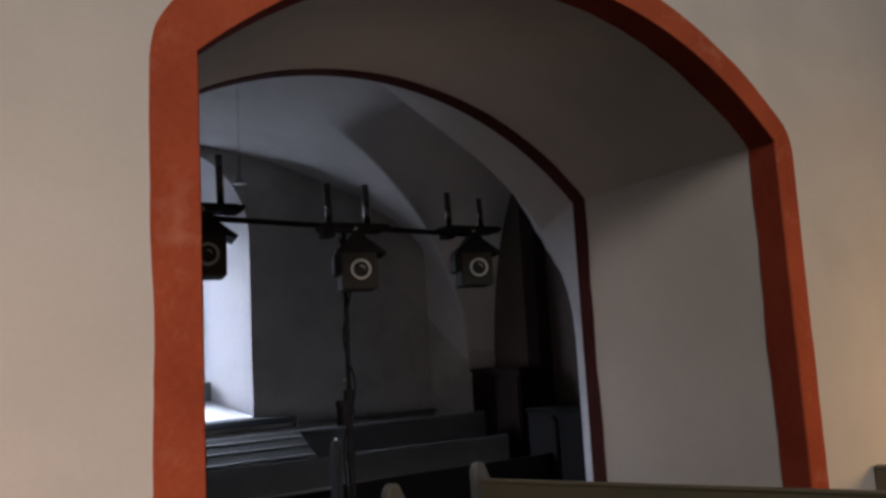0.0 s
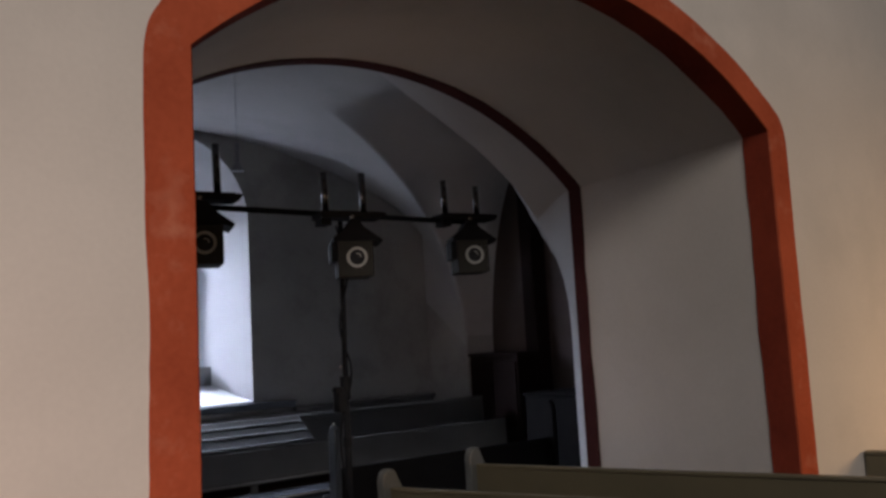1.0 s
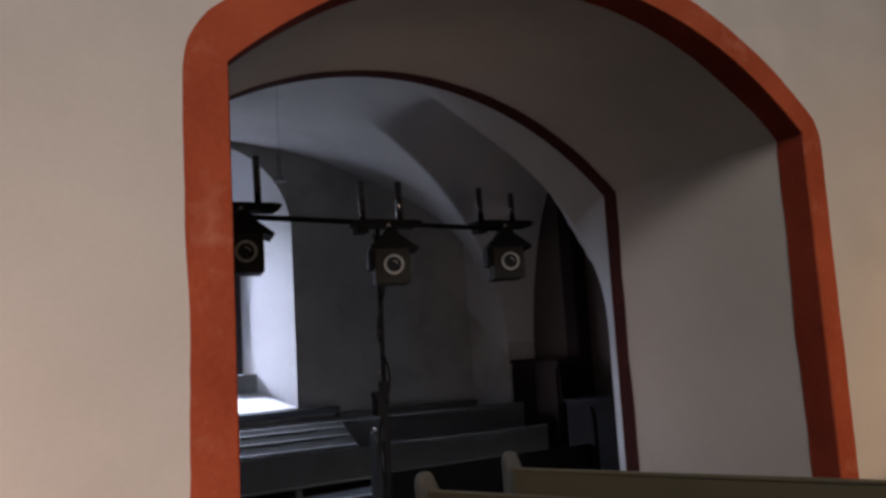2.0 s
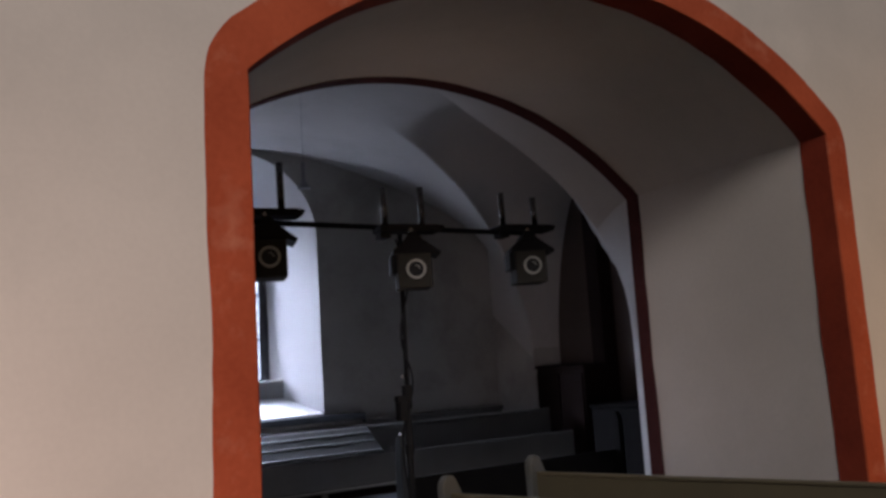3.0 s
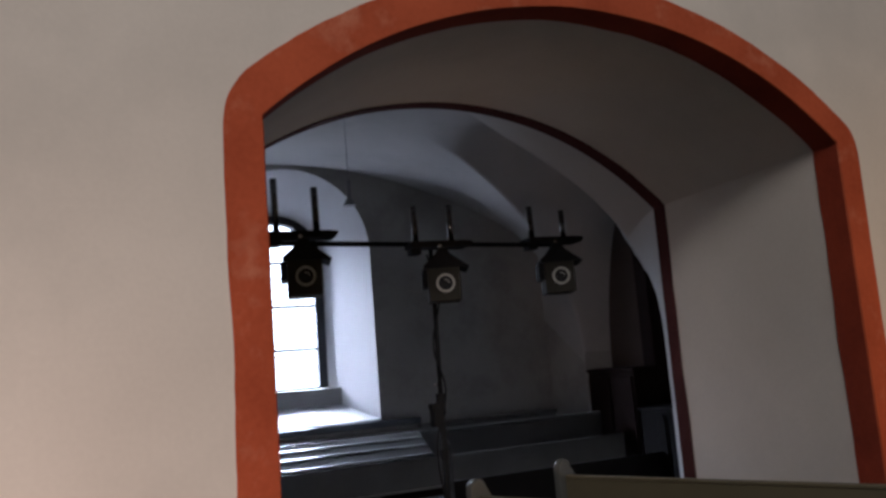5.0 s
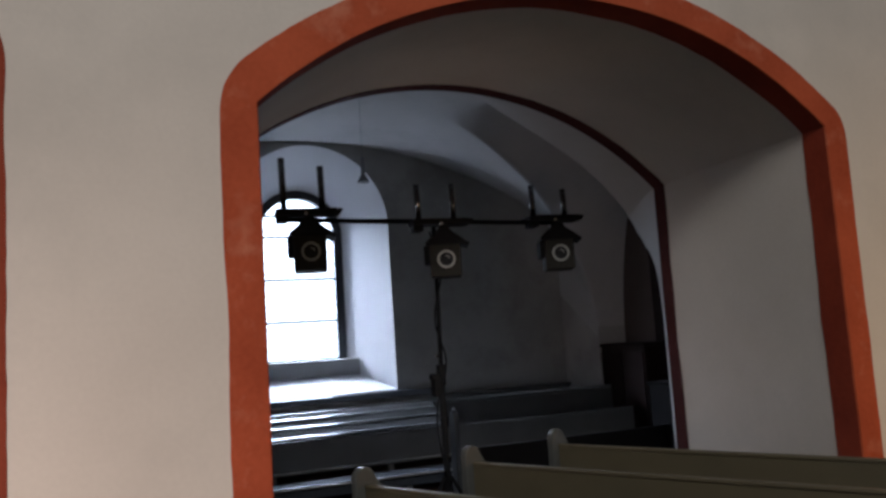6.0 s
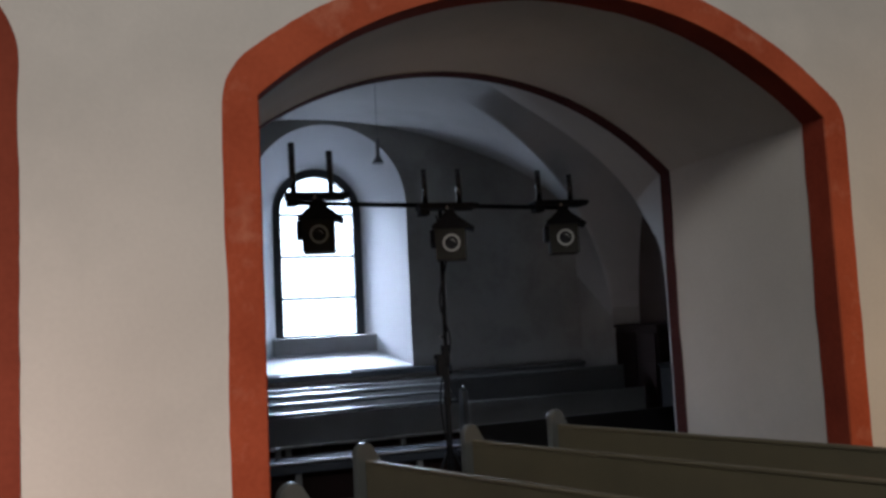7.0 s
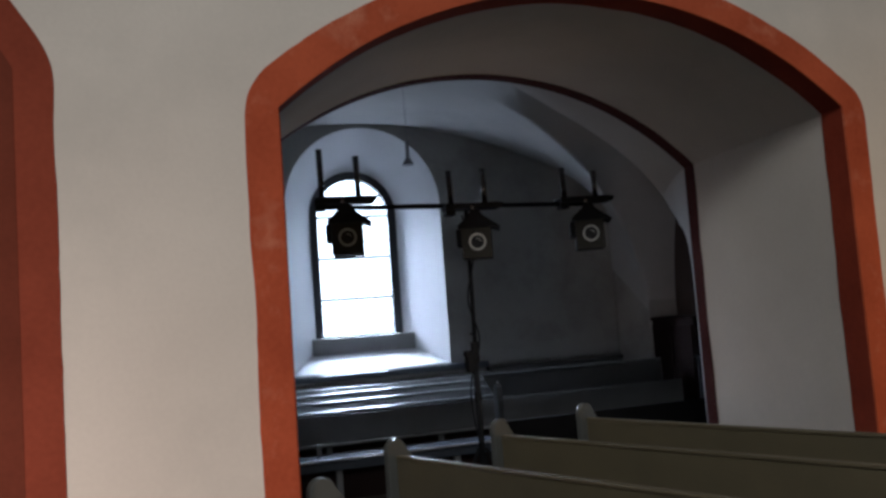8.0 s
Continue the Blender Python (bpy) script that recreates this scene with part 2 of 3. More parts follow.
def arch_line(arch, depth=0.0, n=60, nj=14):
    """Points (x, z) from the left foot over the crown to the right foot; depth 0 at the nave face, 1 at the inner edge."""
    (x0, x1), near, far = arch[:3]
    c = [p + (q - p) * depth for p, q in zip(near, far)]
    left, right = on_circle(c, x0), on_circle(c, x1)
    pts = [(x0, left * i / nj) for i in range(nj)]
    for i in range(n + 1):
        x = x0 + (x1 - x0) * (0.5 - 0.5 * math.cos(math.pi * i / n))
        pts.append((x, on_circle(c, x)))
    return pts + [(x1, right * i / nj) for i in range(nj - 1, -1, -1)]


def lune_z(x, x_mid):
    """Height of the aisle-side head of an arch: a steep splay on its left flank, a shallow one on its right."""
    if x < x_mid:
        u = min(1.0, (x_mid - x) / LUNE_WIDE)
        return LUNE_FOOT + 2.04 * math.sqrt(1 - u * u)
    u = min(1.0, (x - x_mid) / LUNE)
    return LUNE_FOOT + (1.62 + 0.42 * (1 - u) ** 4) * math.sqrt(1 - u * u)


def border(arch, seed):
    """Painted band on the face and on the reveal of an arch, 3 to 4 mm thick; outer and inner line run on matching points."""
    (x0, x1), near, far, around, (xl, xr) = arch
    xc = (x0 + x1) / 2
    spring = on_circle(near, x0)
    inner, outer = [], []

    def corner(x_edge, x_in, k):
        """Rounded shoulder between the upright edge and the head of the band."""
        p, q, r = (x_edge, spring - 0.06), (x_edge, spring + 0.09), (x_in, on_circle(around, x_in))
        return tuple((1 - k) ** 2 * a + 2 * k * (1 - k) * b + k * k * c for a, b, c in zip(p, q, r))

    xa, xb = xl + 0.105, xr - 0.075
    for i in range(41):
        inner.append((x0, spring * i / 40)), outer.append((xl, (spring - 0.06) * i / 40))
    for i in range(1, 13):
        inner.append((x0, spring)), outer.append(corner(xl, xa, i / 12))
    for i in range(1, 120):
        f = 0.5 - 0.5 * math.cos(math.pi * i / 120)
        x, y = x0 + (x1 - x0) * f, xa + (xb - xa) * f
        inner.append((x, on_circle(near, x))), outer.append((y, on_circle(around, y)))
    right = on_circle(near, x1)
    for i in range(12, 0, -1):
        inner.append((x1, right)), outer.append(corner(xr, xb, i / 12))
    for i in range(40, -1, -1):
        inner.append((x1, right * i / 40)), outer.append((xr, (spring - 0.06) * i / 40))
    mid = (xc, 1.8)

    def wob(p, k, s):
        return (p[0] + k * noise.noise((p[0] * 3 + s, p[1] * 3, s)), p[1] + k * noise.noise((p[0] * 3, p[1] * 3 + s, s + 9)))

    def fray(p, k, s):
        return (p[0] + k * noise.noise((p[0] * 13 + s, p[1] * 13, s)), p[1] + k * noise.noise((p[0] * 13, p[1] * 13 + s, s + 9)))

    def inward(p, d):
        v = Vector((mid[0] - p[0], 0 if p[1] < spring else mid[1] - p[1])).normalized() * d
        return (p[0] + v[0], p[1] + v[1])

    outer = [fray(wob(p, 0.009, seed), 0.003, seed) for p in outer]
    tight = [wob(inward(p, 0.006), 0.003, seed + 3) for p in inner]
    deep = [Y_RED + 0.014 * noise.noise((p[0] * 2, p[1] * 4, seed)) + 0.004 * noise.noise((p[0] * 11, p[1] * 11, seed)) for p in inner]
    edge = [(x, 0.004, z) for x, z in tight]
    face = loft([[(x, 0.0, z) for x, z in outer], [(x, -0.004, z) for x, z in outer],
                 [(x + (0.006 if x < xc else -0.006) * -1, -0.004, z) for x, z in tight], edge])
    return face, loft([edge, [(x, y, z) for (x, z), y in zip(tight, deep)], [(x, y, z) for (x, z), y in zip(inner, deep)]])


X_LEFT, X_RIGHT = -9.0, 9.0


def arcade():
    """The wall with its arches: front face, reveals, splayed inner order and back face."""
    bm, inner, flat = bmesh.new(), bmesh.new(), bmesh.new()

    def strip(xs, zs, y):
        loft([[(x, y, z) for x, z in zip(xs, zs)], [(x, y, TOP) for x in xs]], bm=bm)

    edges = [X_LEFT]
    for arch in ARCHES:
        edges += arch[0]
    edges.append(X_RIGHT)
    for a, b in zip(edges[::2], edges[1::2]):
        n = 12
        loft([[(a + (b - a) * i / n, 0.0, TOP * k / 24) for i in range(n + 1)] for k in range(25)], bm=bm)
    for arch in ARCHES:
        x0, x1 = arch[0]
        top = arch_line(arch)[14:-14]
        strip([p[0] for p in top], [p[1] for p in top], 0.0)
        depths = [0.0, Y_RED, 0.5, 1.0, Y_BACK - 0.12, Y_BACK]
        loft([[(x, y, z) for x, z in arch_line(arch, y / Y_BACK)] for y in depths], bm=bm)
        # splay from the reveal's end to the aisle side
        x_mid, c1, c2 = x0 + 1.6, arch_line(arch, 1.0), []
        for x, z in c1:
            f = (x - x0) / (x1 - x0) * 2 - 1
            if z < LUNE_FOOT:
                c2.append((x_mid + LUNE if f > 0 else x_mid - LUNE_WIDE, z))
            else:
                a = math.atan2((z - LUNE_FOOT) / 1.65, f)
                x = x_mid + (LUNE if f > 0 else LUNE_WIDE) * math.cos(a)
                c2.append((x, max(lune_z(x, x_mid), LUNE_FOOT)))
        rings = []
        for k in range(7):
            f = k / 6
            g = f * f * 0.4 + f * 0.6
            rings.append([(a[0] + (b[0] - a[0]) * g, Y_BACK + (Y_AISLE - Y_BACK) * f, a[1] + (b[1] - a[1]) * g) for a, b in zip(c1, c2)])
        loft(rings, bm=inner)
        head = [p for p in c2 if p[1] > LUNE_FOOT - 0.2]
        loft([[(x, Y_AISLE, z) for x, z in head], [(x, Y_AISLE, TOP) for x, z in head]], bm=flat)
    backs = [X_LEFT]
    for arch in ARCHES:
        backs += [arch[0][0] + 1.6 - LUNE_WIDE, arch[0][0] + 1.6 + LUNE]
    backs.append(X_RIGHT)
    for a, b in zip(backs[::2], backs[1::2]):
        loft([[(a, Y_AISLE, 0), (b, Y_AISLE, 0)], [(a, Y_AISLE, TOP), (b, Y_AISLE, TOP)]], bm=flat)
    loft([[(X_LEFT, 0, TOP), (X_RIGHT, 0, TOP)], [(X_LEFT, Y_AISLE, TOP), (X_RIGHT, Y_AISLE, TOP)]], bm=bm)
    return bm, inner, flat


nave_side, splays, aisle_side = arcade()
wall = tagged(mesh_object("wall_arcade", nave_side, PLASTER), "thick lime-plastered arcade wall with segmental arches", "wall", kind="structure")
# unseen aisle side, coloured dark to cut bounced light
part("aisle_face", aisle_side, AISLE_DIM, wall, "plaster on the aisle side of the arcade, dimmed in its colour")
part("splay", splays, SPLAY_LIT, wall, "plaster on the splayed inner order of the arches, brightened in its colour", smooth=True)
for k, arch in enumerate(ARCHES):
    face, reveal = border(arch, 4.0 + k)
    part("painted_border", face, OCHRE if k else DULL_RED, wall, "red ochre band painted round the arch")
    part("painted_reveal", reveal, SHADED_OCHRE, wall, "red band on the edge of the reveal, darkened for its shade")
    x_mid = sum(arch[0]) / 2
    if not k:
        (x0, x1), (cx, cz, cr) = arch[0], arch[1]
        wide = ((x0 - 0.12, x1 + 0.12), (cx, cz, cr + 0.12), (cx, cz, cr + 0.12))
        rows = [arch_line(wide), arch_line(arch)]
        part("inner_band", loft([[(x, y, z) for x, z in row] for row, y in ((rows[0], -0.002), (rows[0], -0.007), (rows[1], -0.007), (rows[1], -0.002))]), DARK_RED, wall, "darker red stripe along the opening")
    line = arch_line(arch, (Y_BACK - 0.12) / Y_BACK)
    rim = arch_line(arch, 1.0)
    ys = [Y_BACK - 0.12 + 0.012 * noise.noise((x * 2, z * 4, 3)) + 0.006 * noise.noise((x * 9, z * 9, 5)) for x, z in line]

    def proud(points, d=0.005):
        return [(x + (d if x < x_mid else -d), z - (d if z > 2.6 else 0)) for x, z in points]

    part("painted_band", loft([[(x, y, z) for (x, z), y in zip(line, ys)], [(x, y, z) for (x, z), y in zip(proud(line), ys)],
                               [(x, Y_BACK - 0.002, z) for x, z in proud(rim)], [(x, Y_BACK - 0.002, z) for x, z in rim]]), MAROON, wall, "dark red band at the inner edge of the arch")

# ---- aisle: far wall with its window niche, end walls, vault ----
Y_FAR = 6.67
XV, YV, HU, HV, R_V = 1.75, (Y_AISLE + Y_FAR) / 2, 4.0, (Y_FAR - Y_AISLE) / 2, 5.0
X_PIER, Y_PIER = 5.33, 5.81
X_END = XV + HU


def niche_line(xc, half, sill, spring, n=32, nj=10):
    pts = [(xc - half, sill + (spring - sill) * i / nj) for i in range(nj)]
    pts += [(xc - half * math.cos(math.pi * i / n), spring + half * math.sin(math.pi * i / n)) for i in range(n + 1)]
    pts += [(xc + half, sill + (spring - sill) * i / nj) for i in range(nj - 1, -1, -1)]
    return pts


def far_wall():
    bm = bmesh.new()
    front, back = niche_line(1.83, 1.02, 1.085, 3.19), niche_line(1.77, 0.575, 1.37, 3.135)
    a, b = -6.4, X_END + 0.3
    for x0, x1 in ((a, front[0][0]), (front[-1][0], b)):
        loft([[(x0 + (x1 - x0) * i / 6, Y_FAR, TOP * k / 8) for i in range(7)] for k in range(9)], bm=bm)
    top = front[10:-10]
    loft([[(x, Y_FAR, z) for x, z in top], [(x, Y_FAR, TOP) for x, z in top]], bm=bm)
    loft([[(front[0][0], Y_FAR, 0), (front[-1][0], Y_FAR, 0)], [(front[0][0], Y_FAR, 1.085), (front[-1][0], Y_FAR, 1.085)]], bm=bm)
    for x0, x1 in ((a, back[0][0]), (back[-1][0], b)):
        loft([[(x0, 7.5, 0), (x1, 7.5, 0)], [(x0, 7.5, TOP), (x1, 7.5, TOP)]], bm=bm)
    top = back[10:-10]
    loft([[(x, 7.5, z) for x, z in top], [(x, 7.5, TOP) for x, z in top]], bm=bm)
    loft([[(back[0][0], 7.5, 0), (back[-1][0], 7.5, 0)], [(back[0][0], 7.5, 1.37), (back[-1][0], 7.5, 1.37)]], bm=bm)
    return bm


def niche():
    front, back = niche_line(1.83, 1.02, 1.085, 3.19), niche_line(1.77, 0.575, 1.37, 3.135)
    rings = []
    for k in range(7):
        f = k / 6
        rings.append([(p[0] + (q[0] - p[0]) * f, Y_FAR + 0.5 * f, p[1] + (q[1] - p[1]) * f) for p, q in zip(front, back)])
    rings.append([(x, 7.50, z) for x, z in back])
    return loft(rings, closed=True)


far = tagged(mesh_object("wall_far", far_wall(), AISLE_DIM), "plastered outer wall with a deep splayed window niche", "wall", kind="structure")


part("window_niche", niche(), NICHE_LIT, far, "splayed plaster reveal of the window, brightened in its colour")


def vault_z(x, y):
    """Groin vault: a cell rising to the outer wall over the window, low cells across, conical cells over the arches of the arcade."""
    d = abs((x - XV + HU) % (2 * HU) - HU)
    span = X_PIER - XV

    def groin(e):
        return 1.4 + 2.88 * math.sqrt(max(0.0, 1 - (e / (span + 0.02)) ** 2))

    # towards the crown the groin fades into one smooth shell
    k = min(1.0, max(0.0, (d - 1.0) / 1.0))
    k = k * k * (3 - 2 * k)
    crown = groin(d) + (4.28 - groin(d)) * k
    if y >= YV:
        ridge = YV + (Y_PIER - YV) * d / span
        if y >= ridge and d <= span:
            low, high = groin(d), 4.26 - (6.5 - math.sqrt(42.25 - d * d))
            z = low + (high - low) * (y - ridge) / max(0.01, Y_FAR - ridge)
        else:
            side = groin((y - YV) / (Y_PIER - YV) * span)
            z = groin(d) + (side - groin(d)) * k if d <= span else side
    else:
        z = crown - (R_V - math.sqrt(R_V * R_V - ((YV - y) / HV * 4.0) ** 2))
        for arch in ARCHES:
            x_mid = arch[0][0] + 1.6
            u = (x - x_mid) / (LUNE if x > x_mid else LUNE_WIDE)
            if abs(u) < 1:
                z = max(z, min(crown, lune_z(x, x_mid) + 3.0 * (y - Y_AISLE) * math.sqrt(1 - u * u)))
    return z + 0.012 * noise.noise((x * 1.2, y * 1.6, 2))


def vault():
    n, m = 560, 200
    xs = [-6.35 + (X_END + 6.35) * i / n for i in range(n + 1)]
    return loft([[(x, y, vault_z(x, y)) for y in [Y_AISLE + (Y_FAR - Y_AISLE) * j / m for j in range(m + 1)]] for x in xs])


tagged(mesh_object("ceiling_vault", vault(), VAULT_LIT, smooth=True), "plastered groin vault over the aisle, brightened in its colour", "ceiling", kind="structure")
tagged(mesh_object("ceiling_roof", block(-9, 9, Y_AISLE - 0.1, 7.7, TOP, TOP + 0.2), CEIL), "plain slab above the vault", "ceiling", kind="structure")


def end_wall():
    """Right end wall of the aisle with an arched opening towards the dark bay beyond."""
    bm = bmesh.new()
    y0, y1, spring = 2.65, 4.95, 3.35
    rad = (y1 - y0) / 2
    yc = (y0 + y1) / 2
    line = [(y0, 0)] + [(yc - rad * math.cos(math.pi * i / 24), spring + rad * 0.8 * math.sin(math.pi * i / 24)) for i in range(25)] + [(y1, 0)]
    for x in (X_END, X_END + 0.5):
        for a, b in ((Y_AISLE, y0), (y1, Y_FAR)):
            loft([[(x, a, 0), (x, b, 0)], [(x, a, TOP), (x, b, TOP)]], bm=bm)
        up = line[1:-1]
        loft([[(x, y, z) for y, z in up], [(x, y, TOP) for y, z in up]], bm=bm)
    loft([[(x, y, z) for y, z in line] for x in (X_END, X_END + 0.5)], bm=bm)
    ring = []
    for grow, x in ((0.21, X_END), (0.21, X_END - 0.004), (-0.004, X_END - 0.004), (-0.004, X_END + 0.2), (0, X_END + 0.2)):
        ring.append([(x, yc + (y - yc) * (rad + grow) / rad, z if z <= spring else spring + (z - spring) * (rad * 0.8 + grow) / (rad * 0.8)) for y, z in line])
    return bm, loft(ring)


solid, red = end_wall()
end = tagged(mesh_object("wall_end", solid, BROWN), "dark brown end wall of the aisle with an arched opening", "wall", kind="structure")
part("door_frame", red, WOOD, end, "dark brown wooden frame of the end arch")
part("blind_panel", block(X_END + 0.22, X_END + 0.34, 2.55, 5.05, 0.0, 4.4), BROWN, end, "dark brown infill of the blind arch")
tagged(mesh_object("wall_pier", block(X_PIER, X_END + 0.2, Y_PIER, Y_FAR + 0.05, 0, 3.4, 0.02), AISLE_DIM), "plastered corner pier that carries the vault", "pier", kind="structure")
tagged(mesh_object("wall_beyond", block(8.6, 8.9, Y_AISLE, 7.5, 0, TOP), AISLE_DIM), "plain plaster wall of the bay beyond", "wall", kind="structure")
tagged(mesh_object("wall_left_end", block(-6.6, -6.3, Y_AISLE, 7.5, 0, TOP), AISLE_DIM), "plain plaster end wall", "wall", kind="structure")
tagged(mesh_object("wall_bay_back", block(X_END + 0.3, 9, Y_FAR, 7.5, 0, TOP), AISLE_DIM), "plain plaster wall of the bay beyond", "wall", kind="structure")

# ---- nave shell round the camera ----
# unseen floor, three walls and ceiling, coloured dark to cut bounced light
tagged(mesh_object("floor", block(-9.2, 9.2, -9.2, 7.7, -0.2, 0), FLOOR), "unseen floor, coloured dark to cut bounced light", "floor", kind="structure")
tagged(mesh_object("wall_nave_back", block(-9.2, 9.2, -9.3, -9.0, 0, 10), NAVE), "unseen nave wall, coloured dark to cut bounced light", "wall", kind="structure")
tagged(mesh_object("wall_nave_left", block(-9.3, -9.0, -9.0, 0, 0, 10), NAVE), "unseen nave wall, coloured dark to cut bounced light", "wall", kind="structure")
tagged(mesh_object("wall_nave_right", block(9.0, 9.3, -9.0, 0, 0, 10), NAVE), "unseen nave wall, coloured dark to cut bounced light", "wall", kind="structure")
tagged(mesh_object("wall_nave_upper", block(-9, 9, 0.0, 0.5, TOP + 0.001, 10), PLASTER), "plain plaster wall above the arcade", "wall", kind="structure")
tagged(mesh_object("ceiling_nave", block(-9.2, 9.2, -9.2, 0.6, 10, 10.2), CEIL), "unseen nave ceiling, coloured dark to cut bounced light", "ceiling", kind="structure")

tagged(mesh_object("backdrop_sky", block(-14, 17.5, 11.0, 11.1, 1.0, 13), OVERCAST), "bright overcast sky outside the window", "sky", kind="structure")

# ---- window ----
XW, YW, SILL, SPR, HALF = 1.765, 7.20, 1.515, 3.13, 0.5
window = thing("window_1", pose(XW, YW, SILL), "tall round-headed leaded window with a dark frame", "window", kind="structure")


def arch_ring(grow0, grow1, y0, y1, sill0=0.0):
    spr = SPR - SILL

    def line(h, s):
        return [(-h, s)] + [(-h, s + (spr - s) * i / 6) for i in range(1, 6)] + [(-h * math.cos(math.pi * i / 28), spr + h * math.sin(math.pi * i / 28)) for i in range(29)] + [(h, s + (spr - s) * i / 6) for i in range(5, 0, -1)] + [(h, s)]
    a, b = line(HALF + grow0, -grow0 + sill0), line(HALF + grow1, -grow1 + sill0)
    return loft([[(x, y, z) for x, z in l] for l, y in ((a, y0), (b, y0), (b, y1), (a, y1), (a, y0))], bm=None, closed=True)


sash = part("window_frame", arch_ring(-0.02, 0.09, -0.05, 0.05), LEAD, window, "dark iron and lead window frame")
for z in (0.495, 1.04, 1.595, 1.87):
    half = HALF - 0.02 if z < SPR - SILL else math.sqrt(HALF ** 2 - (z - SPR + SILL) ** 2) - 0.01
    part("saddle_bar", block(-half, half, -0.03, -0.012, z - 0.017, z + 0.017, 0.004), LEAD, window, "thin dark iron saddle bar")
cames = bmesh.new()
for k in range(1, 4):
    x = -HALF + 2 * HALF * k / 4
    block(x - 0.003, x + 0.003, -0.006, 0.004, 0, SPR - SILL + math.sqrt(HALF ** 2 - x * x) - 0.01, bm=cames)
for k in range(1, 15):
    z = k * 0.14
    half = HALF - 0.02 if z < SPR - SILL else math.sqrt(max(0, HALF ** 2 - (z - SPR + SILL) ** 2)) - 0.01
    if half > 0.05:
        block(-half, half, -0.006, 0.004, z - 0.006, z + 0.006, bm=cames)
part("lead_came", cames, LEAD, window, "fine lead lattice between the panes")
levels = [0.0, 0.495, 1.04, 1.595, 1.87, 2.11]
for a, b in zip(levels, levels[1:]):
    spr = SPR - SILL
    zs = [a + (b - a) * i / 8 for i in range(9)]
    hw = [HALF - 0.02 if z <= spr else math.sqrt(max(0.0001, HALF ** 2 - (z - spr) ** 2)) for z in zs]
    pane = part("pane", loft([[(-h, 0.004, z) for h, z in zip(hw, zs)], [(h, 0.004, z) for h, z in zip(hw, zs)], [(h, 0.008, z) for h, z in zip(hw, zs)], [(-h, 0.008, z) for h, z in zip(hw, zs)], [(-h, 0.004, z) for h, z in zip(hw, zs)]]), GLASS, window)
    pane.visible_shadow = False
tagged(mesh_object("window_ledge", block(1.12, 2.495, 7.03, 7.26, 1.25, 1.51, 0.012), STONE), "grey stone ledge at the foot of the window", "ledge", kind="structure")
tagged(mesh_object("window_sill", block(-0.2, 3.32, 6.50, 6.69, 0.99, 1.07, 0.012), SLATE), "slate-blue painted board under the window niche", "sill", kind="structure")

# wainscot of the aisle
tagged(mesh_object("wainscot_far", block(-6.2, X_PIER - 0.01, 6.60, 6.66, 0, 0.93), WAINSCOT), "dark grey painted wainscot of the outer wall", "wainscot", kind="structure")
tagged(mesh_object("wainscot_cap", block(3.33, X_PIER - 0.01, 6.55, 6.665, 0.935, 0.985, 0.01), WAINSCOT), "dark moulded cap of the wainscot", "trim", kind="structure")


# ---- pews ----
HEAD = [(-0.06, 0.0), (-0.06, 0.50), (-0.06, 0.88), (-0.064, 0.92)]
HEAD += [(0.006 + 0.07 * math.cos(radians(a)), 0.93 + 0.07 * math.sin(radians(a))) for a in range(170, 29, -14)]
HEAD += [(0.085, 0.935), (0.115, 0.895), (0.16, 0.85), (0.24, 0.76), (0.34, 0.68), (0.43, 0.62), (0.45, 0.58), (0.45, 0.0)]


def pew(m, length, label, square=False, top=0.90):
    p = thing("pew", m, label, "pew", "nave pews")
    if not square:
        for y in (0.0, -length):
            part("end_panel", prism([(px, pz + (top - 0.90) * min(1, pz / 0.4)) for px, pz in HEAD], y, y - 0.045, 0.007), PEW_END, p, "grey-green end panel with rounded head")
    near, back, front = (0.0, -0.03, 0.03) if square else (-0.045, 0.0, 0.028)
    part("backrest", block(back, front, -length, near, 0.10, top - 0.022, 0.003), PEW, p)
    part("top_rail", block(back - 0.006, front + 0.010, -length, near, top - 0.021, top, 0.006), PEW, p, "narrow top rail with worn edge")
    part("seat", block(0.03, 0.42, -length, -0.045, 0.42, 0.45, 0.006), PEW, p)
    part("plinth", block(0.30, 0.33, -length, -0.045, 0.0, 0.418), PEW, p)
    if square:
        part("foot_board", block(0.002, 0.026, -length, -0.045, 0.0, 0.099), PEW, p)
    return p


for x, y, turn, length, square, top in ((0.10, 0.17, 22, 3.2, False, 0.90), (0.69, 1.13, 24, 4.2, False, 0.90), (1.44, 1.34, 25, 4.4, False, 0.915), (2.12, 1.475, 24.5, 4.7, False, 0.94), (3.85, 0.0, 24, 3.0, True, 0.925)):
    pew(pose(x, y, 0, 0, 0, turn), length, "olive-grey painted wooden pew with square end against the wall" if square else "olive-grey painted wooden pew with rounded end panels", square, top)

# ---- bench against the outer wall of the aisle ----
bench = thing("wall_bench", pose(0, 5.05, 0), "dark glossy painted wall bench with panelled back", "bench")
part("backrest", block(-1.5, 5.1, -0.22, -0.185, 0.485, 0.762, 0.004), BENCH, bench, "grey gloss front panel")
slope = pose(0, -0.215, 0.765, 30, 0, 0)
part("book_rest", block(-1.5, 2.75, 0.0, 0.475, -0.024, 0.0, 0.004, m=slope), DESK, bench, "sloping dark grey book rest")
LEDGE = [(0.02, 0.003), (0.0, -0.001), (-0.007, -0.003), (-0.010, -0.006), (-0.010, -0.018), (0.02, -0.018)]


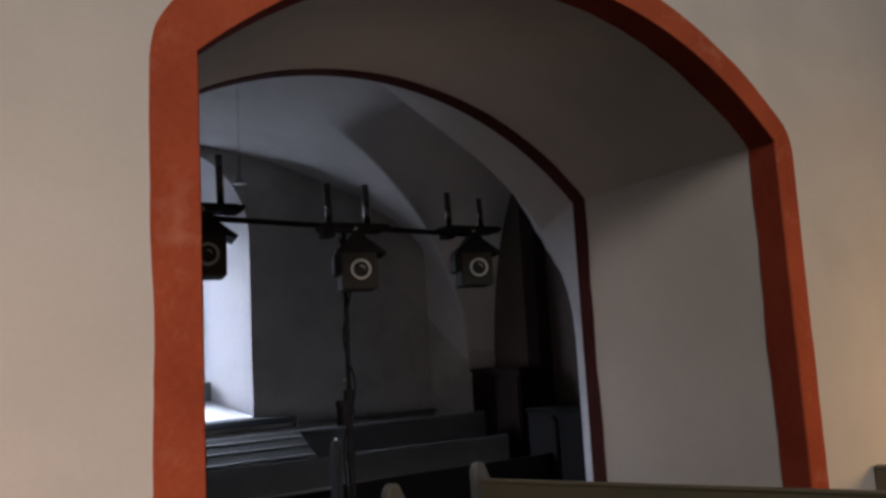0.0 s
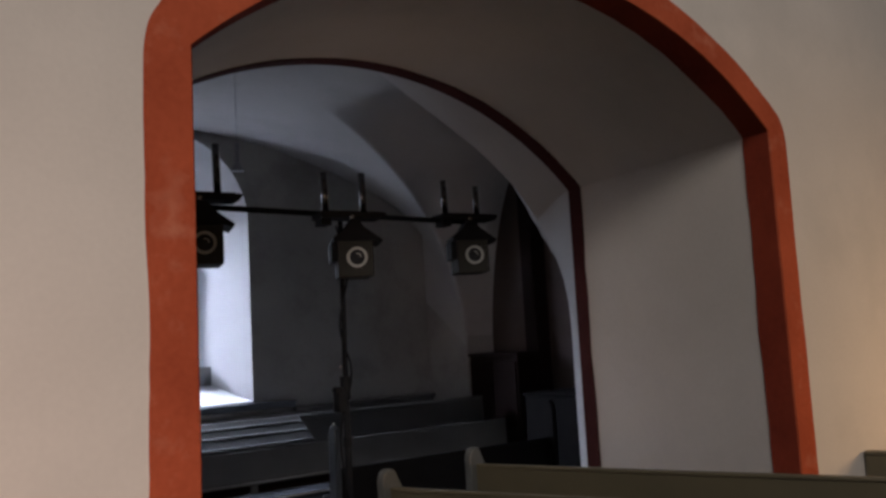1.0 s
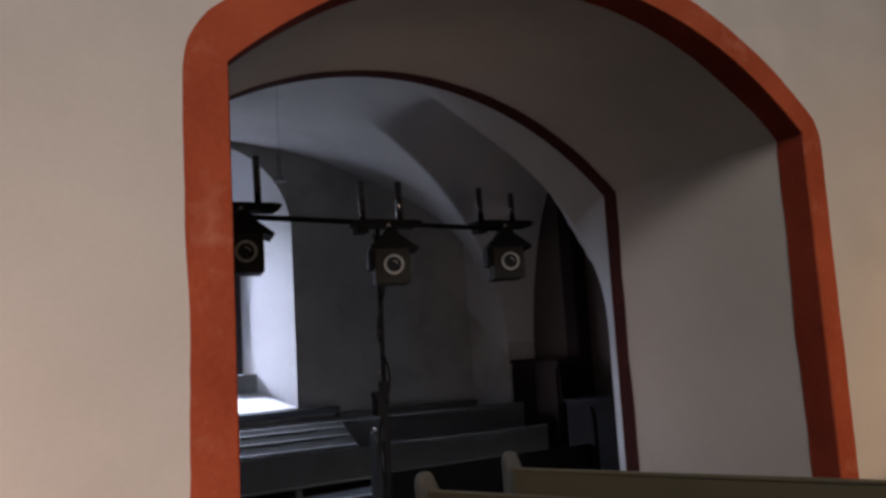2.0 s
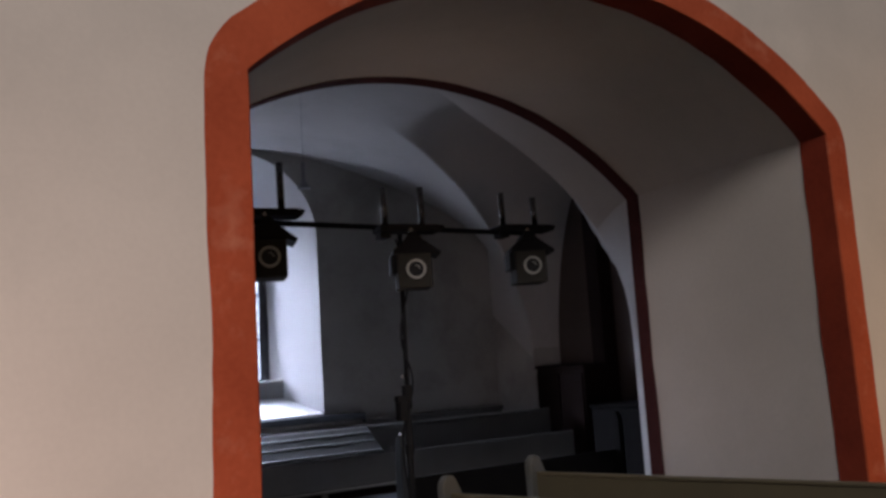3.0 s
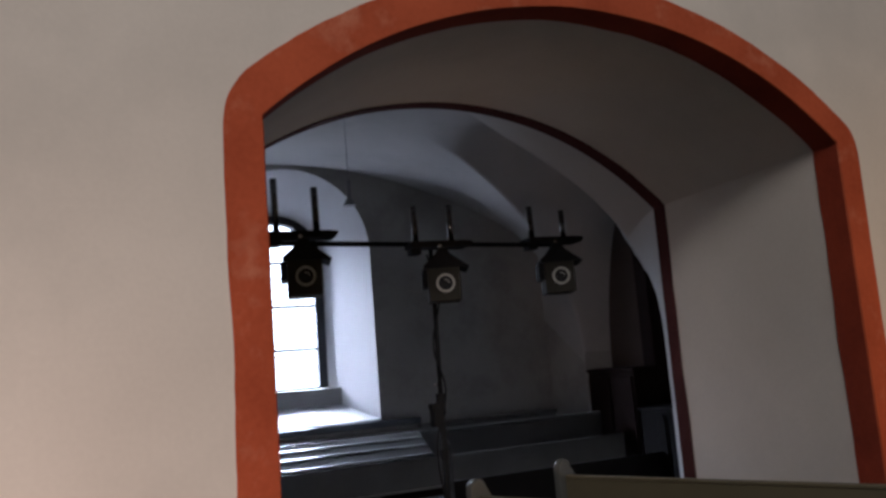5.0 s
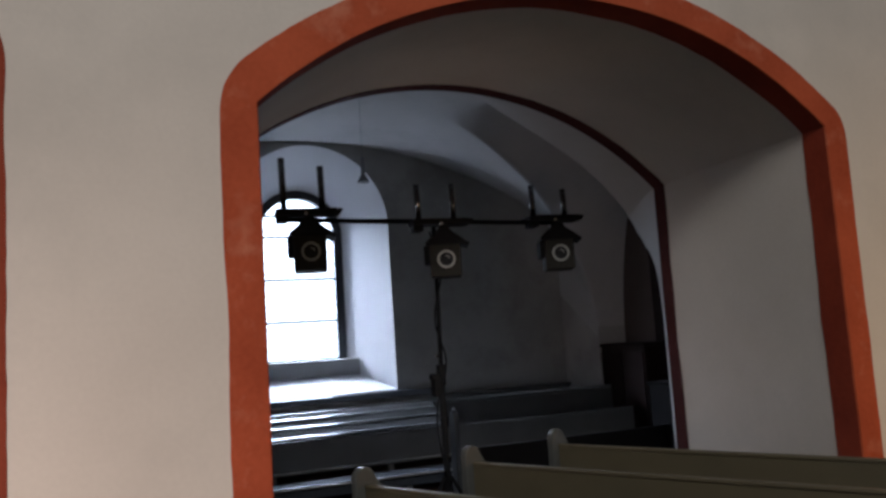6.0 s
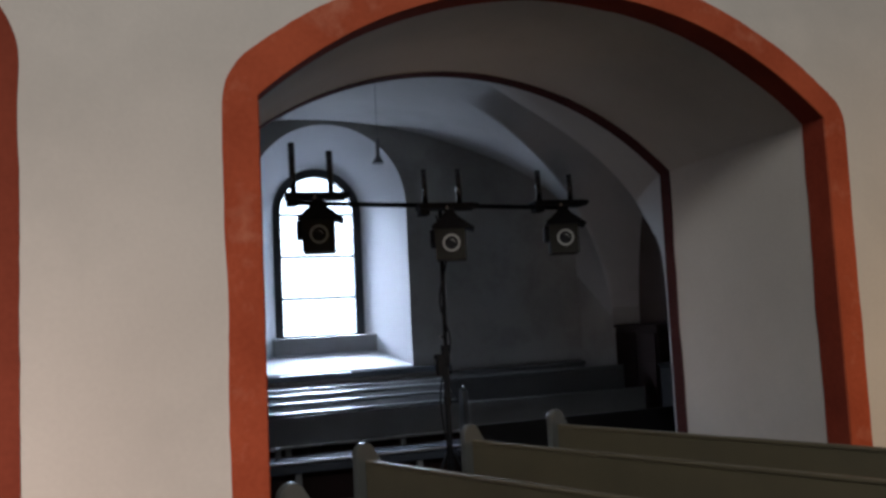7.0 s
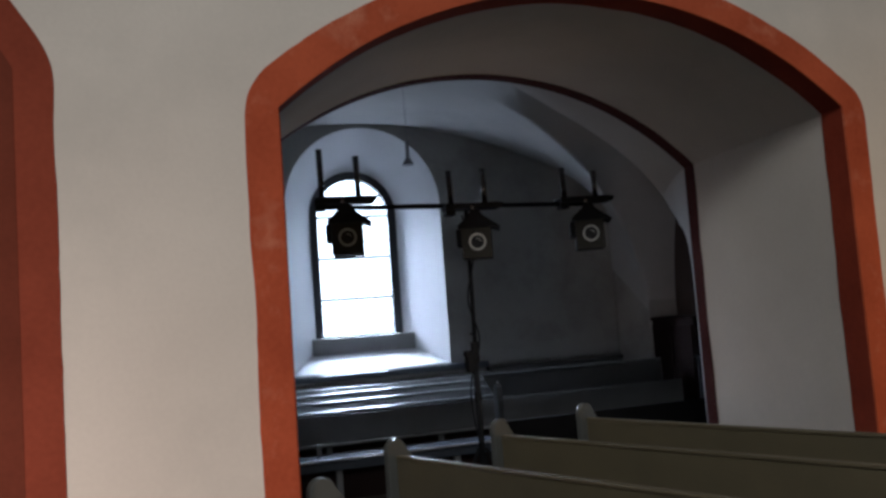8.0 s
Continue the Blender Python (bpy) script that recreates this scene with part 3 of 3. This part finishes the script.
def ledge(x0, x1, y, z, deep=1.0):
    """A thin moulding with a weathered top, as a bar along x."""
    m = Matrix(((0, 1, 0, 0), (1, 0, 0, y), (0, 0, 1, z), (0, 0, 0, 1)))
    return prism([(p * deep, q) for p, q in LEDGE], x0, x1, m=m)


for y, z in ((-0.165, 0.802), (-0.02, 0.886), (0.105, 0.958)):
    part("moulding", ledge(-1.5, 2.75, y, z), REST, bench, "thin glossy horizontal moulding")
part("back_rail", block(-1.5, 5.1, 0.19, 0.24, 0.965, 1.005, 0.01), REST, bench, "dark rounded top rail")
part("rear_panel", block(-1.5, 5.1, 0.20, 0.23, 0.0, 0.964), WAINSCOT, bench)
# pale strips stand in for the glints along lower rail and seat edge
part("nosing", tube((-1.5, -0.236, 0.468), (5.1, -0.236, 0.468), 0.013), EDGE_GLINT, bench, "pale strip painted as the glint on the lower rail", smooth=True)
part("nosing", tube((-1.5, -0.842, 0.412), (5.1, -0.842, 0.412), 0.011), EDGE_GLINT, bench, "pale strip painted as the glint on the seat's front edge", smooth=True)
part("lower_rail", block(-1.5, 5.1, -0.24, -0.18, 0.445, 0.484, 0.012), BENCH, bench)
part("seat", block(-1.5, 5.1, -0.84, -0.50, 0.395, 0.425, 0.01), SLATE, bench, "slate-blue glossy seat board")
part("front_rail", block(-1.5, 5.1, -0.80, -0.77, 0.30, 0.392, 0.012), SLATE, bench)
# two black sheets added as the shade below and behind the seat
part("underseat_shade", block(-1.5, 5.1, -0.69, -0.66, 0.0, 0.393), WOOD, bench, "black sheet for the shade under the seat")
part("gap_shade", block(-1.5, 5.1, -0.17, -0.15, 0.0, 0.50), WOOD, bench, "black sheet for the shade in the gap behind the seat")
for x in (-1.4, -0.1, 0.9, 2.1, 3.3, 4.5):
    part("leg", block(x - 0.03, x + 0.03, -0.76, -0.70, 0.0, 0.393, 0.006), BENCH, bench)
    part("leg", block(x - 0.03, x + 0.03, -0.24, -0.19, 0.0, 0.444, 0.006), BENCH, bench)
for x in (0.50, 0.74):
    part("divider", block(x - 0.025, x + 0.025, -0.62, -0.56, 0.426, 0.53, 0.008), BENCH, bench)

stall = thing("aisle_pew", pose(2.33, 3.70, 0, 0, 0, 90), "short black-stained pew with a dark grey upright end panel", "pew")
UPRIGHT = [(-0.07, 0.0), (-0.07, 0.93), (-0.055, 0.99), (-0.02, 1.02), (0.02, 1.01), (0.05, 0.95), (0.06, 0.80), (0.07, 0.0)]
part("end_panel", prism(UPRIGHT, 0.0, -0.05, 0.008), STALL, stall, "dark grey gloss end panel")
part("knob", tube((-0.012, -0.025, 1.015), (-0.012, -0.025, 1.045), 0.013, 0.009), STEEL, stall, "small bright metal knob", smooth=True)
part("backrest", block(0.0, 0.028, -2.4, -0.05, 0.10, 0.66, 0.003), DARKWOOD, stall)
part("seat", block(0.03, 0.30, -2.4, -0.05, 0.38, 0.41, 0.006), DARKWOOD, stall)
part("end_panel", prism(UPRIGHT, -2.4, -2.45, 0.008), DARKWOOD, stall)

cabinet = thing("cabinet", pose(X_PIER + 0.37, 5.325, 0), "dark brown wooden cabinet near the end wall of the aisle", "cabinet")
part("body", block(-0.35, 0.03, -0.46, 0.46, 0.0, 1.44, 0.01), WOOD, cabinet)
part("cornice", block(-0.37, 0.03, -0.475, 0.475, 1.441, 1.48, 0.008), WOOD, cabinet)
for y in (-0.225, 0.225):
    part("door", block(-0.372, -0.351, y - 0.21, y + 0.21, 0.12, 1.38, 0.006), WOOD, cabinet)
chest = thing("chest", pose(X_END - 0.39, 3.62, 0), "low black wooden chest beside the cabinet", "chest")
part("body", block(-0.35, 0.36, -0.75, 0.75, 0.0, 1.02, 0.01), DARKWOOD, chest)
part("lid", block(-0.37, 0.37, -0.77, 0.77, 1.021, 1.06, 0.01), DARKWOOD, chest)

# ---- stage lights on their stand ----
YL = 1.80
stand = thing("lighting_stand", pose(1.53, YL + 0.10, 0), "black telescopic lighting stand with a long crossbar", "lighting stand")
lower = part("pole", tube((0, 0, 0.25), (0, 0, 1.45), 0.022), BLACK, stand, smooth=True)
part("pole", tube((0.004, 0, 1.40), (0.012, 0, 2.47), 0.0155), BLACK, stand, "slim inner tube", smooth=True)
part("collar", tube((0, 0, 1.36), (0, 0, 1.50), 0.031), BLACK, lower)
part("collar", tube((0, 0, 1.08), (0, 0, 1.14), 0.027), BLACK, lower)
part("knob", tube((-0.03, -0.01, 1.42), (-0.085, -0.02, 1.42), 0.022), BLACK, lower)
part("knob", tube((-0.028, -0.03, 1.56), (-0.05, -0.05, 1.56), 0.009), STEEL, lower, "bright steel clamp screw")
part("crossbar", tube((-1.09, -0.02, 2.505), (1.01, -0.02, 2.475), 0.017), BLACK, stand, smooth=True)
part("control_box", block(-0.072, -0.024, -0.05, 0.03, 1.29, 1.41, 0.006), BLACK, stand, "small black dimmer box clamped to the pole")
coil = bpy.data.curves.new("cable", "CURVE")
coil.dimensions, coil.bevel_depth, coil.resolution_u = "3D", 0.006, 6
line = coil.splines.new("BEZIER")
knots = [(-0.03, -0.02, 2.42), (0.035, -0.02, 2.15), (-0.03, -0.02, 1.80), (0.03, -0.03, 1.52), (-0.06, -0.04, 1.20), (-0.05, -0.05, 0.90), (0.03, -0.03, 0.62), (0.10, 0.10, 0.02)]
line.bezier_points.add(len(knots) - 1)
for q, k in zip(line.bezier_points, knots):
    q.co, q.handle_left_type, q.handle_right_type = k, "AUTO", "AUTO"
probe = new("probe", coil)
cable_mesh = bpy.data.meshes.new_from_object(probe.evaluated_get(bpy.context.evaluated_depsgraph_get()))
bpy.data.objects.remove(probe)
cable = new("cable", cable_mesh)
cable_mesh.materials.clear()
cable_mesh.materials.append(BLACK)
cable.parent = stand
for a in (80, 200, 320):
    c, s = math.cos(radians(a)), math.sin(radians(a))
    part("leg", tube((0.03 * c, 0.03 * s, 0.75), (0.42 * c, 0.42 * s, 0.012), 0.012), BLACK, stand)
    part("brace", tube((0.03 * c, 0.03 * s, 0.32), (0.24 * c, 0.24 * s, 0.35), 0.008), BLACK, stand)


def ring_mesh(r0, r1, y0, y1, seg=28, share=1.0):
    rows = []
    for r, y in ((r0, y1), (r0, y0), (r1, y0), (r1, y1)):
        rows.append([(r * math.cos(2 * math.pi * share * k / seg), y, r * math.sin(2 * math.pi * share * k / seg)) for k in range(seg)])
    return loft(rows, closed=share == 1.0)


def stage_light(m, turn, rods):
    """Housing with gabled top, lens ring, flap, yoke, mounting plate and two tubes; origin at the lens."""
    s = thing("stage_light", m, "dark stage light with a pale lens ring under a mounting plate", "stage light", "stage lights on the crossbar")
    square_up = Matrix.Rotation(radians(-6 - turn), 4, "Z")

    def level(name, bm, mat, parent, label="", smooth=False):
        bm.transform(square_up)
        return part(name, bm, mat, parent, label, smooth)

    roof = [(-0.11, 0.102), (0.11, 0.102), (0.155, 0.085), (0.165, 0.105), (0.05, 0.19), (0.02, 0.235), (-0.03, 0.235), (-0.06, 0.19), (-0.135, 0.125), (-0.135, 0.105)]
    part("housing", block(-0.112, 0.100, 0.0, 0.25, -0.115, 0.10, 0.008), HOUSING, s)
    part("roof", prism(roof, 0.01, 0.25, 0.004), BLACK, s, "black sloping top flaps")
    part("side_box", block(-0.150, -0.113, 0.03, 0.22, -0.02, 0.10, 0.006), BLACK, s)
    ring = part("lens_ring", ring_mesh(0.047, 0.061, -0.02, 0.0), RING, s, "pale ring round the lens", smooth=False)
    part("lens", tube((0, -0.006, 0), (0, 0.01, 0), 0.047, seg=28), LENS, ring, "dark glass lens")
    # partial pale ring drawn in as the glint of the glass
    part("lens_glint", ring_mesh(0.020, 0.025, -0.012, -0.006, 28, 0.3), RING, ring, "small pale arc painted as a glint in the lens")
    plate = level("mounting_plate", block(-0.205, 0.185, 0.02, 0.20, 0.245, 0.285, 0.006), BLACK, s, "flat black mounting plate")
    level("flap", prism([(0.13, 0.245), (0.205, 0.245), (0.225, 0.275), (0.20, 0.285)], 0.03, 0.19, 0.002), BLACK, plate)
    level("clamp", block(-0.20, -0.13, 0.05, 0.16, 0.20, 0.244, 0.006), BLACK, plate)
    part("bolt", tube((-0.02, -0.012, 0.245), (-0.02, 0.03, 0.245), 0.012), STEEL, plate, "bright steel bolt")
    for x, h in zip((-0.150, 0.100), rods):
        level("tube", tube((x, 0.10, 0.285), (x - 0.006, 0.10, 0.285 + h), 0.021, seg=24), TUBE, s, "upright black tube", smooth=True)
    return s


for x, y, z, turn, rods in ((0.621, 1.715, 2.277, -14, (0.34, 0.285)), (1.544, 1.708, 2.207, -22, (0.245, 0.25)), (2.468, 1.765, 2.239, -24, (0.23, 0.20))):
    stage_light(pose(x, y, z, 0, 0, turn), turn, rods)

# ---- pendant lamp of the aisle ----
lamp = thing("pendant_lamp", pose(1.735, 4.08, 3.215), "small grey pendant lamp on a thin cable", "pendant lamp")
part("cable", tube((0, 0, 0.2), (0, 0, 1.06), 0.0025, seg=8), ENAMEL, lamp)
part("stem", tube((0, 0, 0.06), (0, 0, 0.24), 0.018, seg=14), ENAMEL, lamp)
part("shade", tube((0, 0, 0.0), (0, 0, 0.07), 0.06, 0.02, seg=20), ENAMEL, lamp)
